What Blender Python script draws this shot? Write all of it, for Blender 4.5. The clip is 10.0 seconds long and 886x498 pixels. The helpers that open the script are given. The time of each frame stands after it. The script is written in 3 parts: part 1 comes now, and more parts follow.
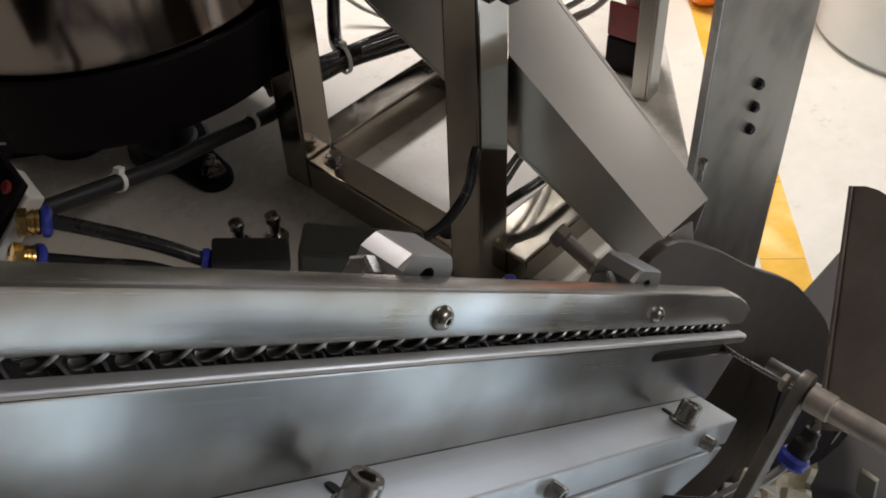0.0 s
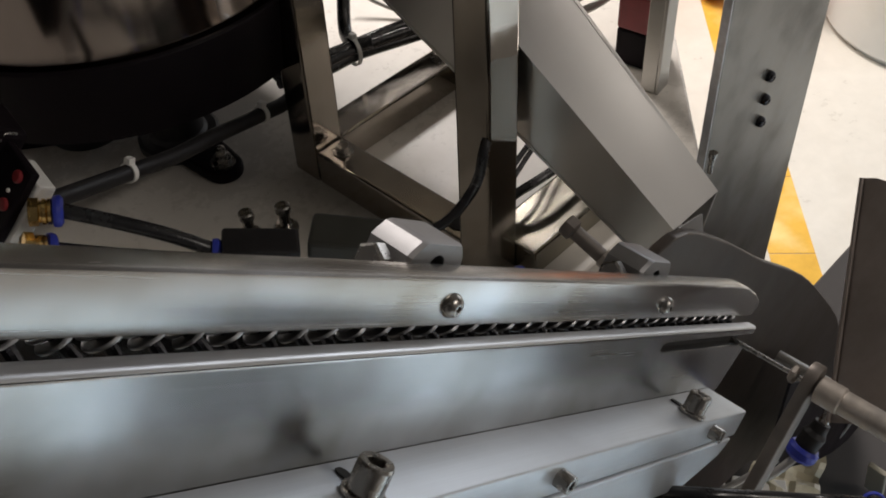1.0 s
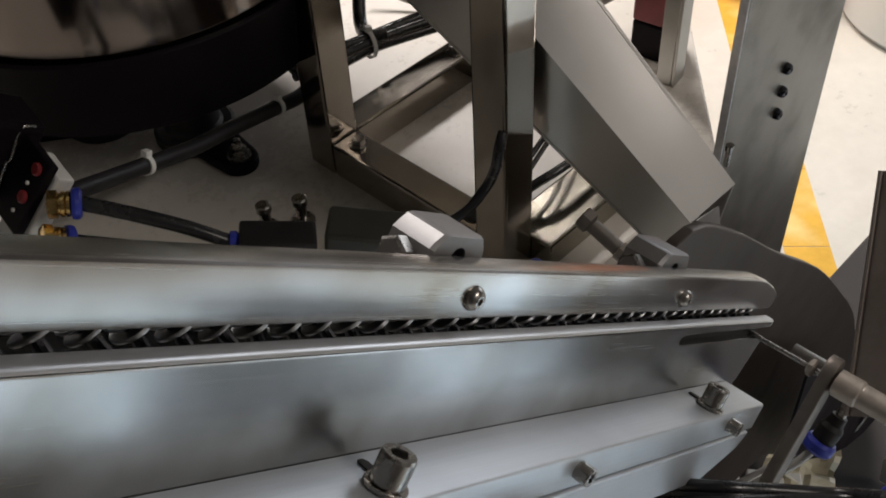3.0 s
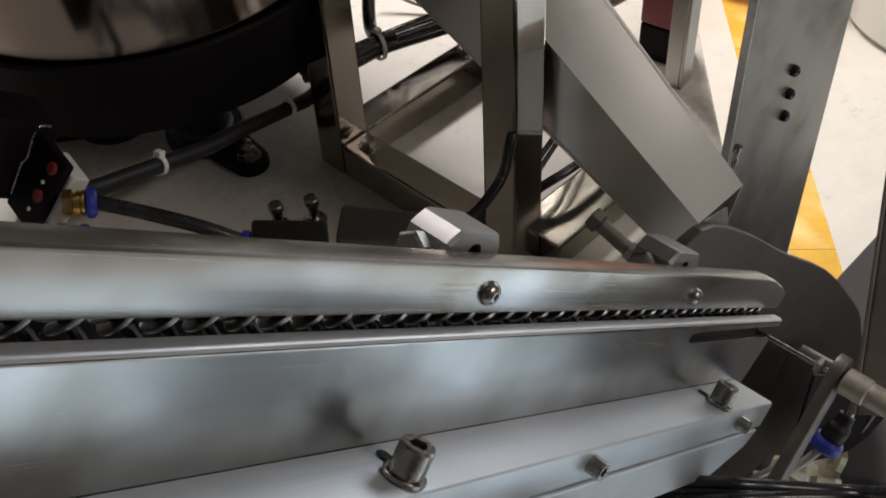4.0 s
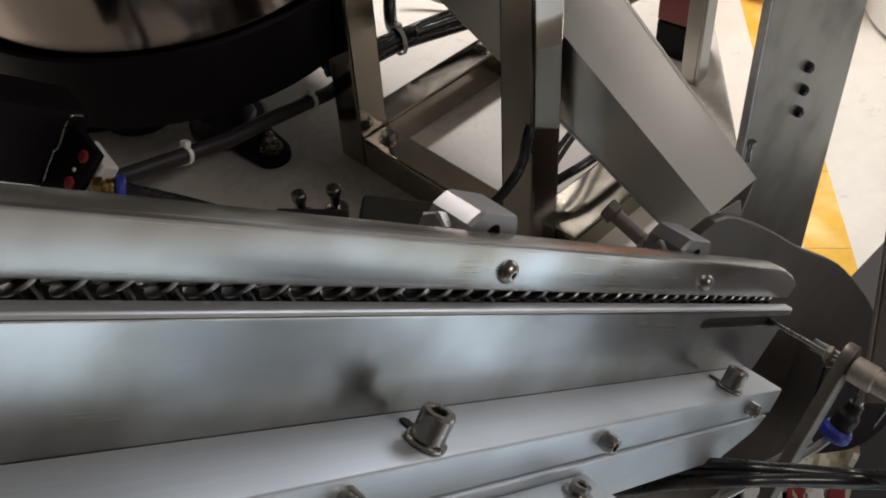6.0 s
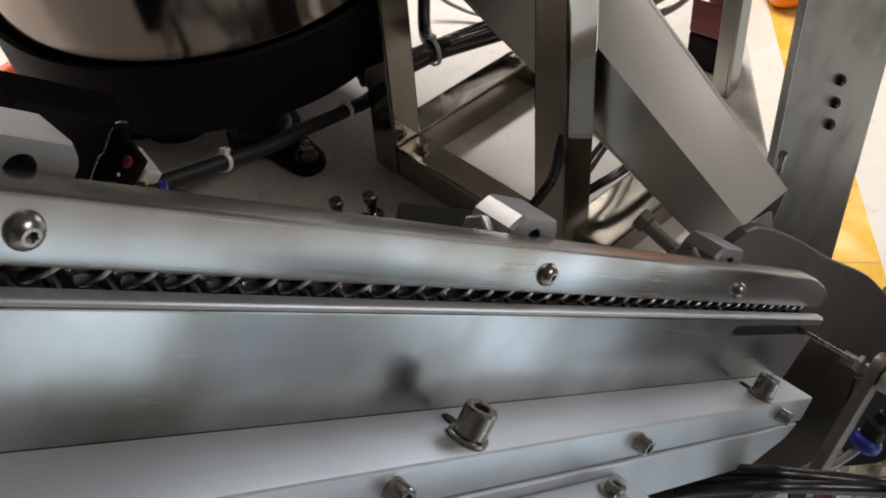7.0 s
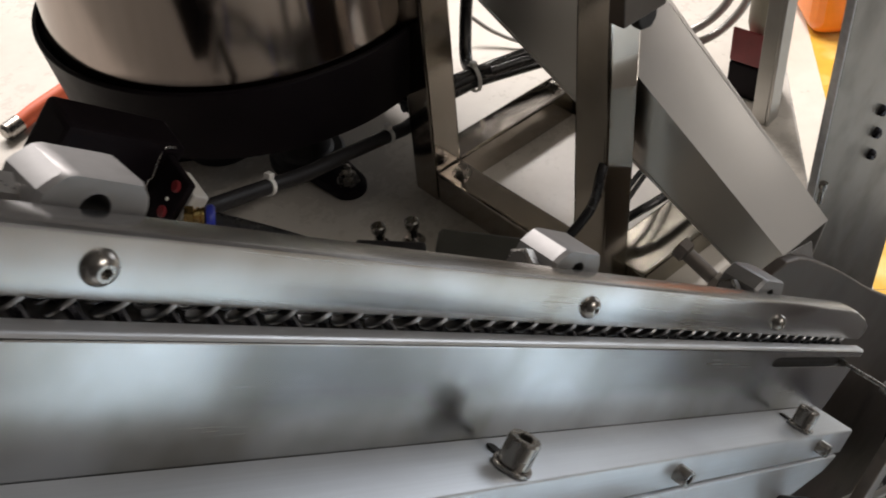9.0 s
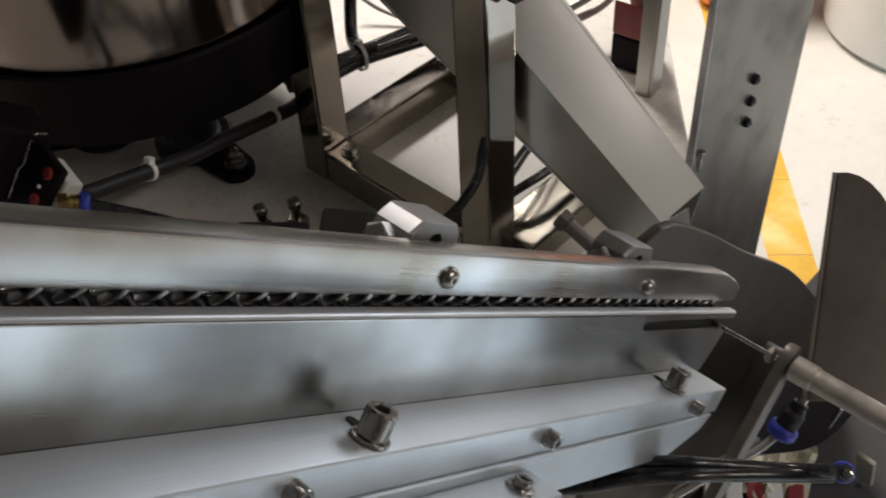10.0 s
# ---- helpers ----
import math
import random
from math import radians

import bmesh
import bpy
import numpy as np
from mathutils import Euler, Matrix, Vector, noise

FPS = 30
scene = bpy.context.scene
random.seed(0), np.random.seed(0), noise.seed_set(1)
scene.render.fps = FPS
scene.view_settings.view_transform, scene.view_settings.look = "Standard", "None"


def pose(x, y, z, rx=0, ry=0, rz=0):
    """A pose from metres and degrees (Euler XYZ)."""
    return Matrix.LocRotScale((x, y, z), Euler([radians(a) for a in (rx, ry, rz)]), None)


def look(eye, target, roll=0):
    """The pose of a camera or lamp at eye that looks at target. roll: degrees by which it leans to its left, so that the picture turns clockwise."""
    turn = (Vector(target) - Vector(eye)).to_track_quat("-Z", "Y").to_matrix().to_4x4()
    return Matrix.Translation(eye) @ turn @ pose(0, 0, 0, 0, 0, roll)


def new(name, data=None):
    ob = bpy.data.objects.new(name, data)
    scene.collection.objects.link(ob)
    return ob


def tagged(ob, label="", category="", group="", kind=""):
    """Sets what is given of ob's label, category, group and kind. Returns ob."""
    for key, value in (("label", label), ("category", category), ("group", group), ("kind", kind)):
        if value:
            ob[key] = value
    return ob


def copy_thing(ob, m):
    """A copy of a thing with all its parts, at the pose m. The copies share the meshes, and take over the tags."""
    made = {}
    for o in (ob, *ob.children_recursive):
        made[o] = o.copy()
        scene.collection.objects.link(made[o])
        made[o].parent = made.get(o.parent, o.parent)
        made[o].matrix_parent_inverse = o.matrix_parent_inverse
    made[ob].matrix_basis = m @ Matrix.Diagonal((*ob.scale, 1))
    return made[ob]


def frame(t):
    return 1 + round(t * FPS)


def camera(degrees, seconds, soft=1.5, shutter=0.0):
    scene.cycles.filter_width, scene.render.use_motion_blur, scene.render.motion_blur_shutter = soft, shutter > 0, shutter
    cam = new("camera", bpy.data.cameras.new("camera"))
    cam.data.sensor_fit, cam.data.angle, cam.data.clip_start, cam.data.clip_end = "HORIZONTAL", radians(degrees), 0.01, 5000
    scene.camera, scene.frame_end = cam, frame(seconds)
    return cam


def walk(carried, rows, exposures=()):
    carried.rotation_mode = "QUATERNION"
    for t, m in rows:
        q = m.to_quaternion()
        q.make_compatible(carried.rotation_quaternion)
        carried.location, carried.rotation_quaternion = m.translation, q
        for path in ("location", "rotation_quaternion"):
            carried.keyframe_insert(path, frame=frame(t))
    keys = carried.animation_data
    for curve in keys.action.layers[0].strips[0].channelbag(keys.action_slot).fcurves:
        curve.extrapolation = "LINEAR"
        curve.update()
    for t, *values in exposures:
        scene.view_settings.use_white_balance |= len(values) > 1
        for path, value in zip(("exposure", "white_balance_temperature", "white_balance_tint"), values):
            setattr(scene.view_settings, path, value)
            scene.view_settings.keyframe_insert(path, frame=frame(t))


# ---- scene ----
cam = camera(46.0, 10.0, soft=1.8, shutter=0.5)
# seconds, place in metres, turn in degrees
PATH = [
    (0, -0.0293, -0.0816, 1.0101, 45.90, 1.96, -47.58),
    (0.5, -0.0299, -0.0822, 1.0103, 45.70, 2.08, -47.37),
    (1, -0.0305, -0.0822, 1.0095, 45.60, 2.15, -47.11),
    (1.5, -0.0308, -0.0819, 1.0089, 45.41, 2.06, -47.15),
    (2, -0.0316, -0.0812, 1.0087, 45.32, 2.14, -46.93),
    (3.5, -0.0328, -0.0809, 1.0108, 45.30, 2.65, -46.48),
    (4, -0.0368, -0.0818, 1.0116, 45.42, 2.63, -46.35),
    (4.5, -0.0374, -0.0853, 1.0125, 45.31, 2.51, -46.42),
    (5, -0.0382, -0.0874, 1.0131, 45.16, 2.57, -46.09),
    (6.5, -0.0495, -0.0894, 1.0184, 45.73, 3.14, -44.85),
    (7, -0.0528, -0.0910, 1.0206, 46.11, 3.41, -43.96),
    (7.5, -0.0561, -0.0928, 1.0257, 46.55, 3.40, -42.85),
    (8, -0.0611, -0.0911, 1.0293, 47.24, 3.31, -42.18),
    (8.5, -0.0632, -0.0890, 1.0300, 47.60, 3.83, -41.49),
    (9, -0.0560, -0.0911, 1.0269, 47.31, 4.20, -42.10),
    (9.5, -0.0493, -0.0948, 1.0228, 46.84, 3.64, -44.68),
    (10, -0.0476, -0.1016, 1.0250, 46.01, 2.47, -46.96),
]
walk(cam, [(t, pose(*row)) for t, *row in PATH],
     exposures=[(0, 0.30, 6500, 14), (3.5, 0.26, 6500, 14), (5, 0.26, 6500, 14), (7.5, 0.36, 6500, 14), (8.5, 0.42, 6500, 14), (9.5, 0.40, 6500, 14), (10, 0.38, 6500, 14)])


# ---- light ----
world = bpy.data.worlds.new("world")
scene.world = world
world.use_nodes = True
world.node_tree.nodes["Background"].inputs[0].default_value = (0.75, 0.8, 0.9, 1)
world.node_tree.nodes["Background"].inputs[1].default_value = 0.05


def area_lamp(name, place, target, sx, sy, watts, colour):
    data = bpy.data.lights.new(name, "AREA")
    data.shape, data.size, data.size_y = "RECTANGLE", sx, sy
    data.energy, data.color = watts, colour
    ob = new(name, data)
    ob.matrix_world = look(place, target)
    return ob


# assumed ceiling lamps, out of view, placed to suit the bowl's shade
area_lamp("ceiling_light_a", (1.45, 1.75, 2.74), (1.45, 1.75, 0), 1.0, 0.4, 84, (1.0, 0.95, 0.89))
area_lamp("ceiling_light_b", (0.7, 2.5, 2.74), (0.7, 2.5, 0), 1.5, 0.35, 60, (1.0, 0.96, 0.90))
# unseen fill near the floor, added so the rail's steel reflects bluish
area_lamp("floor_fill", (0.45, -0.76, 0.46), (0.45, -0.76, 0), 1.5, 0.35, 12.5, (0.54, 0.77, 1.0))
# unseen eastern source, assumed for the bright line along the cover bar
area_lamp("east_light", (3.9, 0.2, 1.1), (0, 0.1, 0.9), 1.8, 1.2, 16, (0.90, 0.96, 1.0))
# unseen fill in front, added to brighten the floor and shaded table
area_lamp("front_fill", (1.2, -2.3, 2.74), (1.2, -2.3, 0), 1.2, 0.3, 32, (1.0, 0.94, 0.84))


# ---- materials ----
def material(name, colour, metal=0.0, rough=0.5, vary=0.12, scale=40.0, stretch=(1, 1, 1), bump=0.0, rough_vary=0.1,
             fine=6.0, stain_or_sheen=None, stain_scale=8.0, stain_amount=0.5, coat=0.0, aniso=0.0, shine=0.5, stain_from=0.48, stain_to=0.72, stain_detail=5):
    """A surface with two scales of variation: fine grain and large stains, which on the rail steel also paint
    reflections.
    """
    m = bpy.data.materials.new(name)
    m.use_nodes = True
    nt = m.node_tree
    nodes, links = nt.nodes, nt.links
    bsdf = nodes["Principled BSDF"]
    bsdf.inputs["Metallic"].default_value = metal
    if coat:
        bsdf.inputs["Coat Weight"].default_value = coat
        bsdf.inputs["Coat Roughness"].default_value = 0.08
    bsdf.inputs["Specular IOR Level"].default_value = shine
    if aniso:
        # brushed along x: the gloss spreads across the grain
        bsdf.inputs["Anisotropic"].default_value = aniso
        across = nodes.new("ShaderNodeTangent")
        across.direction_type, across.axis = "RADIAL", "X"
        links.new(across.outputs["Tangent"], bsdf.inputs["Tangent"])
    tc = nodes.new("ShaderNodeTexCoord")
    mp = nodes.new("ShaderNodeMapping")
    mp.inputs["Scale"].default_value = stretch
    links.new(tc.outputs["Object"], mp.inputs["Vector"])
    big = nodes.new("ShaderNodeTexNoise")
    big.inputs["Scale"].default_value = stain_scale
    big.inputs["Detail"].default_value = stain_detail
    links.new(tc.outputs["Object"], big.inputs["Vector"])
    grain = nodes.new("ShaderNodeTexNoise")
    grain.inputs["Scale"].default_value = scale
    grain.inputs["Detail"].default_value = fine
    grain.inputs["Roughness"].default_value = 0.65
    links.new(mp.outputs["Vector"], grain.inputs["Vector"])
    ramp = nodes.new("ShaderNodeValToRGB")
    lo = [c * (1 - vary) for c in colour]
    hi = [min(1, c * (1 + vary)) for c in colour]
    ramp.color_ramp.elements[0].color, ramp.color_ramp.elements[1].color = (*lo, 1), (*hi, 1)
    ramp.color_ramp.elements[0].position, ramp.color_ramp.elements[1].position = 0.3, 0.7
    links.new(grain.outputs["Fac"], ramp.inputs["Fac"])
    spot = nodes.new("ShaderNodeValToRGB")
    spot.color_ramp.elements[0].position, spot.color_ramp.elements[1].position = stain_from, stain_to
    spot.color_ramp.elements[0].color, spot.color_ramp.elements[1].color = (0, 0, 0, 1), (stain_amount,) * 3 + (1,)
    links.new(big.outputs["Fac"], spot.inputs["Fac"])
    mix = nodes.new("ShaderNodeMix")
    mix.data_type = "RGBA"
    mix.inputs["B"].default_value = (*(stain_or_sheen or [c * 0.75 for c in colour]), 1)
    links.new(spot.outputs["Color"], mix.inputs["Factor"])
    links.new(ramp.outputs["Color"], mix.inputs["A"])
    links.new(mix.outputs["Result"], bsdf.inputs["Base Color"])
    rr = nodes.new("ShaderNodeMapRange")
    rr.inputs["To Min"].default_value, rr.inputs["To Max"].default_value = max(0.02, rough - rough_vary), min(1, rough + rough_vary)
    both = nodes.new("ShaderNodeMath")
    both.operation = "MULTIPLY_ADD"
    both.inputs[1].default_value = 0.5
    half = nodes.new("ShaderNodeMath")
    half.operation = "MULTIPLY"
    half.inputs[1].default_value = 0.5
    links.new(big.outputs["Fac"], half.inputs[0])
    links.new(grain.outputs["Fac"], both.inputs[0])
    links.new(half.outputs[0], both.inputs[2])
    rr.inputs["From Min"].default_value, rr.inputs["From Max"].default_value = 0.3, 0.7
    links.new(both.outputs[0], rr.inputs["Value"])
    links.new(rr.outputs["Result"], bsdf.inputs["Roughness"])
    if bump:
        b = nodes.new("ShaderNodeBump")
        b.inputs["Strength"].default_value = bump
        b.inputs["Distance"].default_value = 0.0004
        links.new(grain.outputs["Fac"], b.inputs["Height"])
        links.new(b.outputs["Normal"], bsdf.inputs["Normal"])
    return m


# blotches mix real mottling with cloudy reflections painted into the rail steel
BRUSHED = material("brushed_steel", (0.56, 0.562, 0.57), 1, 0.245, 0.015, 1500, (0.012, 1, 1), 0.002, 0.045, aniso=0.75, stain_or_sheen=(0.26, 0.245, 0.22), stain_scale=21, stain_amount=0.95, stain_from=0.41, stain_to=0.64, stain_detail=4)
GROUND = material("ground_steel_bar", (0.53, 0.53, 0.535), 1, 0.25, 0.05, 1300, (0.012, 1, 1), 0.012, 0.05, aniso=0.7, stain_or_sheen=(0.28, 0.245, 0.20), stain_scale=18, stain_amount=0.95, stain_from=0.41, stain_to=0.64, stain_detail=4)
PLATED = material("satin_aluminium", (0.57, 0.605, 0.645), 0.6, 0.41, 0.05, 1300, (0.012, 1, 1), 0.04, 0.05, aniso=0.5, stain_or_sheen=(0.46, 0.48, 0.51), stain_scale=18, stain_amount=0.6)
POLISHED = material("polished_stainless", (0.43, 0.395, 0.355), 1, 0.13, 0.05, 60, (1, 1, 0.15), 0.04, 0.05, stain_or_sheen=(0.32, 0.28, 0.23), stain_scale=24, stain_amount=0.5)
BLOCK = material("blasted_aluminium", (0.26, 0.255, 0.255), 0.8, 0.5, 0.05, 400, (1, 1, 1), 0.12, 0.05, stain_scale=60, stain_amount=0.25)
CHUTE = material("brushed_chute_steel", (0.70, 0.685, 0.665), 1, 0.30, 0.004, 300, (1, 1, 1), 0.0, 0.01, stain_or_sheen=(0.54, 0.53, 0.515), stain_scale=9, stain_amount=0.5)
MILL = material("mill_steel", (0.21, 0.20, 0.185), 0.9, 0.38, 0.16, 45, (1, 1, 0.3), 0.2, 0.16, stain_or_sheen=(0.12, 0.112, 0.10), stain_scale=26, stain_amount=0.8)
ARM = material("grey_arm_steel", (0.24, 0.212, 0.19), 0.7, 0.5, 0.1, 120, (1, 1, 0.3), 0.15, 0.08, stain_or_sheen=(0.085, 0.078, 0.072), stain_scale=60, stain_amount=0.6)
DARKPLATE = material("dark_steel_sheet", (0.036, 0.032, 0.030), 0.0, 0.72, 0.12, 60, (1, 1, 1), 0.15, 0.1, stain_or_sheen=(0.034, 0.030, 0.028), stain_scale=10, stain_amount=0.6)
CHROME = material("bright_fastener_steel", (0.38, 0.365, 0.345), 1, 0.27, 0.1, 200, (1, 1, 1), 0.1, 0.08, stain_or_sheen=(0.24, 0.21, 0.18), stain_scale=150, stain_amount=0.5)
RIM = material("bright_rim_steel", (0.33, 0.33, 0.34), 1, 0.38, 0.2, 300)
DARKSCREW = material("dark_zinc", (0.07, 0.07, 0.08), 1, 0.3, 0.2, 300, (1, 1, 1), 0.1, 0.1, stain_scale=200)
# near-black colour standing for the shade inside slots and holes
HOLE = material("recess_shade", (0.03, 0.03, 0.03), 0, 0.7, 0.2)
RUBBER = material("black_rubber", (0.017, 0.016, 0.017), 0, 0.5, 0.25, 120, (1, 1, 1), 0.2, 0.12, stain_or_sheen=(0.022, 0.019, 0.019), stain_scale=20, shine=0.3)
HOSE = material("black_hose", (0.02, 0.02, 0.022), 0, 0.27, 0.2, 100, (1, 1, 1), 0.05, 0.08)
ENAMEL = material("black_enamel", (0.009, 0.0065, 0.0085), 0, 0.5, 0.2, 60, (1, 1, 1), 0.1, 0.1, stain_or_sheen=(0.014, 0.011, 0.013), stain_scale=14, stain_amount=0.6, shine=0.08)
BLUE = material("blue_plastic", (0.03, 0.045, 0.36), 0, 0.35, 0.12, 120)
BRASS = material("brass", (0.62, 0.43, 0.17), 1, 0.25, 0.15, 200, stain_or_sheen=(0.35, 0.24, 0.1), stain_scale=120)
WHITE = material("white_plastic", (0.74, 0.73, 0.70), 0, 0.45, 0.05, 90, stain_scale=40, stain_amount=0.3)
RED = material("red_plastic", (0.23, 0.025, 0.03), 0, 0.4, 0.15, 90)
ORANGE = material("orange_plastic", (0.85, 0.22, 0.01), 0, 0.35, 0.1, 30)
TABLE = material("cream_painted_table", (0.66, 0.62, 0.56), 0, 0.30, 0.04, 120, (1, 1, 1), 0.06, 0.1, stain_or_sheen=(0.55, 0.51, 0.45), stain_scale=9, stain_amount=0.5)
FLOOR = material("cream_epoxy_floor", (0.60, 0.575, 0.515), 0, 0.33, 0.05, 30, (1, 1, 1), 0.08, 0.1, stain_or_sheen=(0.47, 0.43, 0.36), stain_scale=3.5, stain_amount=0.7)
TAPE = material("yellow_floor_tape", (0.66, 0.38, 0.05), 0, 0.45, 0.12, 25, (1, 1, 1), 0.1, 0.1, stain_or_sheen=(0.78, 0.60, 0.25), stain_scale=14, stain_amount=0.8)
WALL = material("grey_wall", (0.17, 0.166, 0.165), 0, 0.8, 0.04, 8, stain_scale=0.8, stain_amount=0.4)
BOWLSTEEL = material("bowl_steel", (0.33, 0.285, 0.26), 1, 0.13, 0.08, 60, (1, 1, 0.15), 0.04, 0.05, stain_or_sheen=(0.33, 0.29, 0.26), stain_scale=14, stain_amount=0.5)
TUBE = material("brushed_stainless_tube", (0.34, 0.32, 0.27), 1, 0.2, 0.08, 90, (1, 1, 1), 0.05, 0.08, stain_or_sheen=(0.27, 0.25, 0.2), stain_scale=30, stain_amount=0.6)
STRAP = material("orange_red_webbing", (0.70, 0.13, 0.05), 0, 0.6, 0.12, 200, (1, 1, 1), 0.3)
SLAB = material("grey_cast_housing", (0.05, 0.05, 0.044), 0.2, 0.45, 0.12, 80, stain_scale=30)
DUCT = material("aged_cream_plastic", (0.33, 0.31, 0.24), 0, 0.5, 0.08, 60, stain_scale=30)
# lighter steel that paints the shine of the lip and post edge
BRIGHT_EDGE = material("bright_edge_steel", (0.60, 0.61, 0.63), 0.85, 0.38, 0.14, 300, (0.05, 1, 1), 0.12, 0.1, stain_or_sheen=(0.46, 0.45, 0.44), stain_scale=30, stain_amount=0.7)
SIDEPLATE = material("dull_side_sheet", (0.088, 0.072, 0.061), 0.85, 0.45, 0.14, 45, (1, 1, 1), 0.15, 0.1, stain_or_sheen=(0.058, 0.050, 0.045), stain_scale=14, stain_amount=0.7)
GUARD = material("brown_guard_sheet", (0.31, 0.265, 0.24), 0.5, 0.42, 0.12, 90, (1, 1, 0.3), 0.05, 0.08, stain_or_sheen=(0.19, 0.16, 0.145), stain_scale=30, stain_amount=0.7)
CLOTH = material("cream_film", (0.55, 0.50, 0.36), 0, 0.35, 0.15, 120, stain_or_sheen=(0.35, 0.30, 0.2), stain_scale=60, stain_amount=0.6)
NOSE = material("dull_cylinder_steel", (0.46, 0.41, 0.36), 0.45, 0.48, 0.1, 200, stain_or_sheen=(0.2, 0.19, 0.175), stain_scale=90, stain_amount=0.6)
DRUM = material("white_drum_plastic", (0.70, 0.69, 0.65), 0, 0.4, 0.04, 20, stain_scale=5, stain_amount=0.4)
GREYPROFILE = material("grey_profile", (0.45, 0.44, 0.42), 0.8, 0.4, 0.06, 60, stain_scale=12)
GLASSY = material("clear_tube", (0.55, 0.54, 0.52), 0.3, 0.15, 0.05, 90)


# ---- mesh helpers ----
def part(name, bm, mat, parent=None, label="", smooth=21):
    """Links a bmesh as one mesh object, as a part of parent."""
    me = bpy.data.meshes.new(name)
    bmesh.ops.recalc_face_normals(bm, faces=bm.faces[:])
    for f in bm.faces:
        f.smooth = True
    bm.to_mesh(me)
    bm.free()
    me.set_sharp_from_angle(angle=radians(smooth))
    me.materials.append(mat)
    ob = new(name, me)
    if parent:
        ob.parent = parent
    if label:
        ob["label"] = label
    return ob


def thing(name, m, label, category, group="", kind=""):
    ob = new(name)
    ob.empty_display_size = 0.01
    ob.matrix_world = m
    return tagged(ob, label, category, group, kind)


def box(x0, x1, y0, y1, z0, z1, bevel=0.0, seg=2, m=None):
    bm = bmesh.new()
    bmesh.ops.create_cube(bm, size=1)
    for v in bm.verts:
        v.co = Vector(((x0 + x1) / 2 + v.co.x * (x1 - x0), (y0 + y1) / 2 + v.co.y * (y1 - y0), (z0 + z1) / 2 + v.co.z * (z1 - z0)))
    if bevel:
        bmesh.ops.bevel(bm, geom=bm.edges[:], offset=bevel, segments=seg, profile=0.5, affect="EDGES")
    if m:
        bm.transform(m)
    return bm


def prism(outline, depth, bevel=0.0, m=None, seg=2):
    """An outline in x, y raised along z."""
    bm = bmesh.new()
    lo = [bm.verts.new((x, y, 0)) for x, y in outline]
    f = bm.faces.new(lo)
    got = bmesh.ops.extrude_face_region(bm, geom=[f])
    for v in got["geom"]:
        if isinstance(v, bmesh.types.BMVert):
            v.co.z += depth
    bmesh.ops.recalc_face_normals(bm, faces=bm.faces[:])
    if bevel:
        bmesh.ops.bevel(bm, geom=bm.edges[:], offset=bevel, segments=seg, profile=0.5, affect="EDGES")
    if m:
        bm.transform(m)
    return bm


def lathe(profile, n=24, m=None, cap=True):
    """Rings of (radius, height) or (radius, height, 6): six-sided rings are hexagons."""
    bm = bmesh.new()
    rings = []
    for row in profile:
        r, z = row[0], row[1]
        sides = row[2] if len(row) > 2 else 0
        ring = []
        for i in range(n):
            a = 2 * math.pi * i / n
            k = r
            if sides:
                step = 2 * math.pi / sides
                k = r * math.cos(step / 2) / math.cos((a % step) - step / 2)
            ring.append(bm.verts.new((k * math.cos(a), k * math.sin(a), z)))
        rings.append(ring)
    for p, q in zip(rings, rings[1:]):
        for i in range(n):
            bm.faces.new((p[i], p[(i + 1) % n], q[(i + 1) % n], q[i]))
    if cap:
        bm.faces.new(rings[0])
        bm.faces.new(rings[-1])
    if m:
        bm.transform(m)
    return bm


def smooth_path(points, steps=10):
    """A rounded line through the points."""
    p = [Vector(q) for q in points]
    p = [p[0] * 2 - p[1]] + p + [p[-1] * 2 - p[-2]]
    out = []
    for i in range(1, len(p) - 2):
        for k in range(steps):
            t = k / steps
            a, b, c, d = p[i - 1], p[i], p[i + 1], p[i + 2]
            out.append(0.5 * ((2 * b) + (c - a) * t + (2 * a - 5 * b + 4 * c - d) * t * t + (3 * b - a - 3 * c + d) * t ** 3))
    out.append(p[-2])
    return out


def tube(points, r, n=12, steps=10):
    """A round hose along a rounded line."""
    path = smooth_path(points, steps)
    bm = bmesh.new()
    rings, side = [], None
    for i, q in enumerate(path):
        way = (path[min(i + 1, len(path) - 1)] - path[max(i - 1, 0)]).normalized()
        if side is None:
            side = way.orthogonal().normalized()
        side = (side - way * side.dot(way)).normalized()
        other = way.cross(side)
        rings.append([bm.verts.new(q + (side * math.cos(2 * math.pi * k / n) + other * math.sin(2 * math.pi * k / n)) * r) for k in range(n)])
    for a, b in zip(rings, rings[1:]):
        for k in range(n):
            bm.faces.new((a[k], a[(k + 1) % n], b[(k + 1) % n], b[k]))
    bm.faces.new(rings[0])
    bm.faces.new(rings[-1])
    return bm


def along(a, b):
    """A pose at a whose z axis points to b."""
    return Matrix.Translation(a) @ (Vector(b) - Vector(a)).to_track_quat("Z", "Y").to_matrix().to_4x4()


TO_FRONT = pose(0, 0, 0, 90)      # local z turned to -y


def socket_head(r, h):
    """A cap screw's head with its hexagon socket, standing on z = 0."""
    return lathe([(r, 0), (r, h * 0.9), (r * 0.93, h), (r * 0.62, h, 6), (r * 0.58, h * 0.95, 6), (r * 0.58, h * 0.45, 6), (r * 0.1, h * 0.4, 6)], 24)


def washer(r, hole, t):
    return lathe([(hole, 0), (r, 0), (r, t * 0.8), (r - t * 0.2, t), (hole, t), (hole, 0)], 24, cap=False)


# ---- the setting ----
def structure(name, bm, mat, label, smooth=21):
    return tagged(part(name, bm, mat, None, "", smooth), label, "", "", "structure")


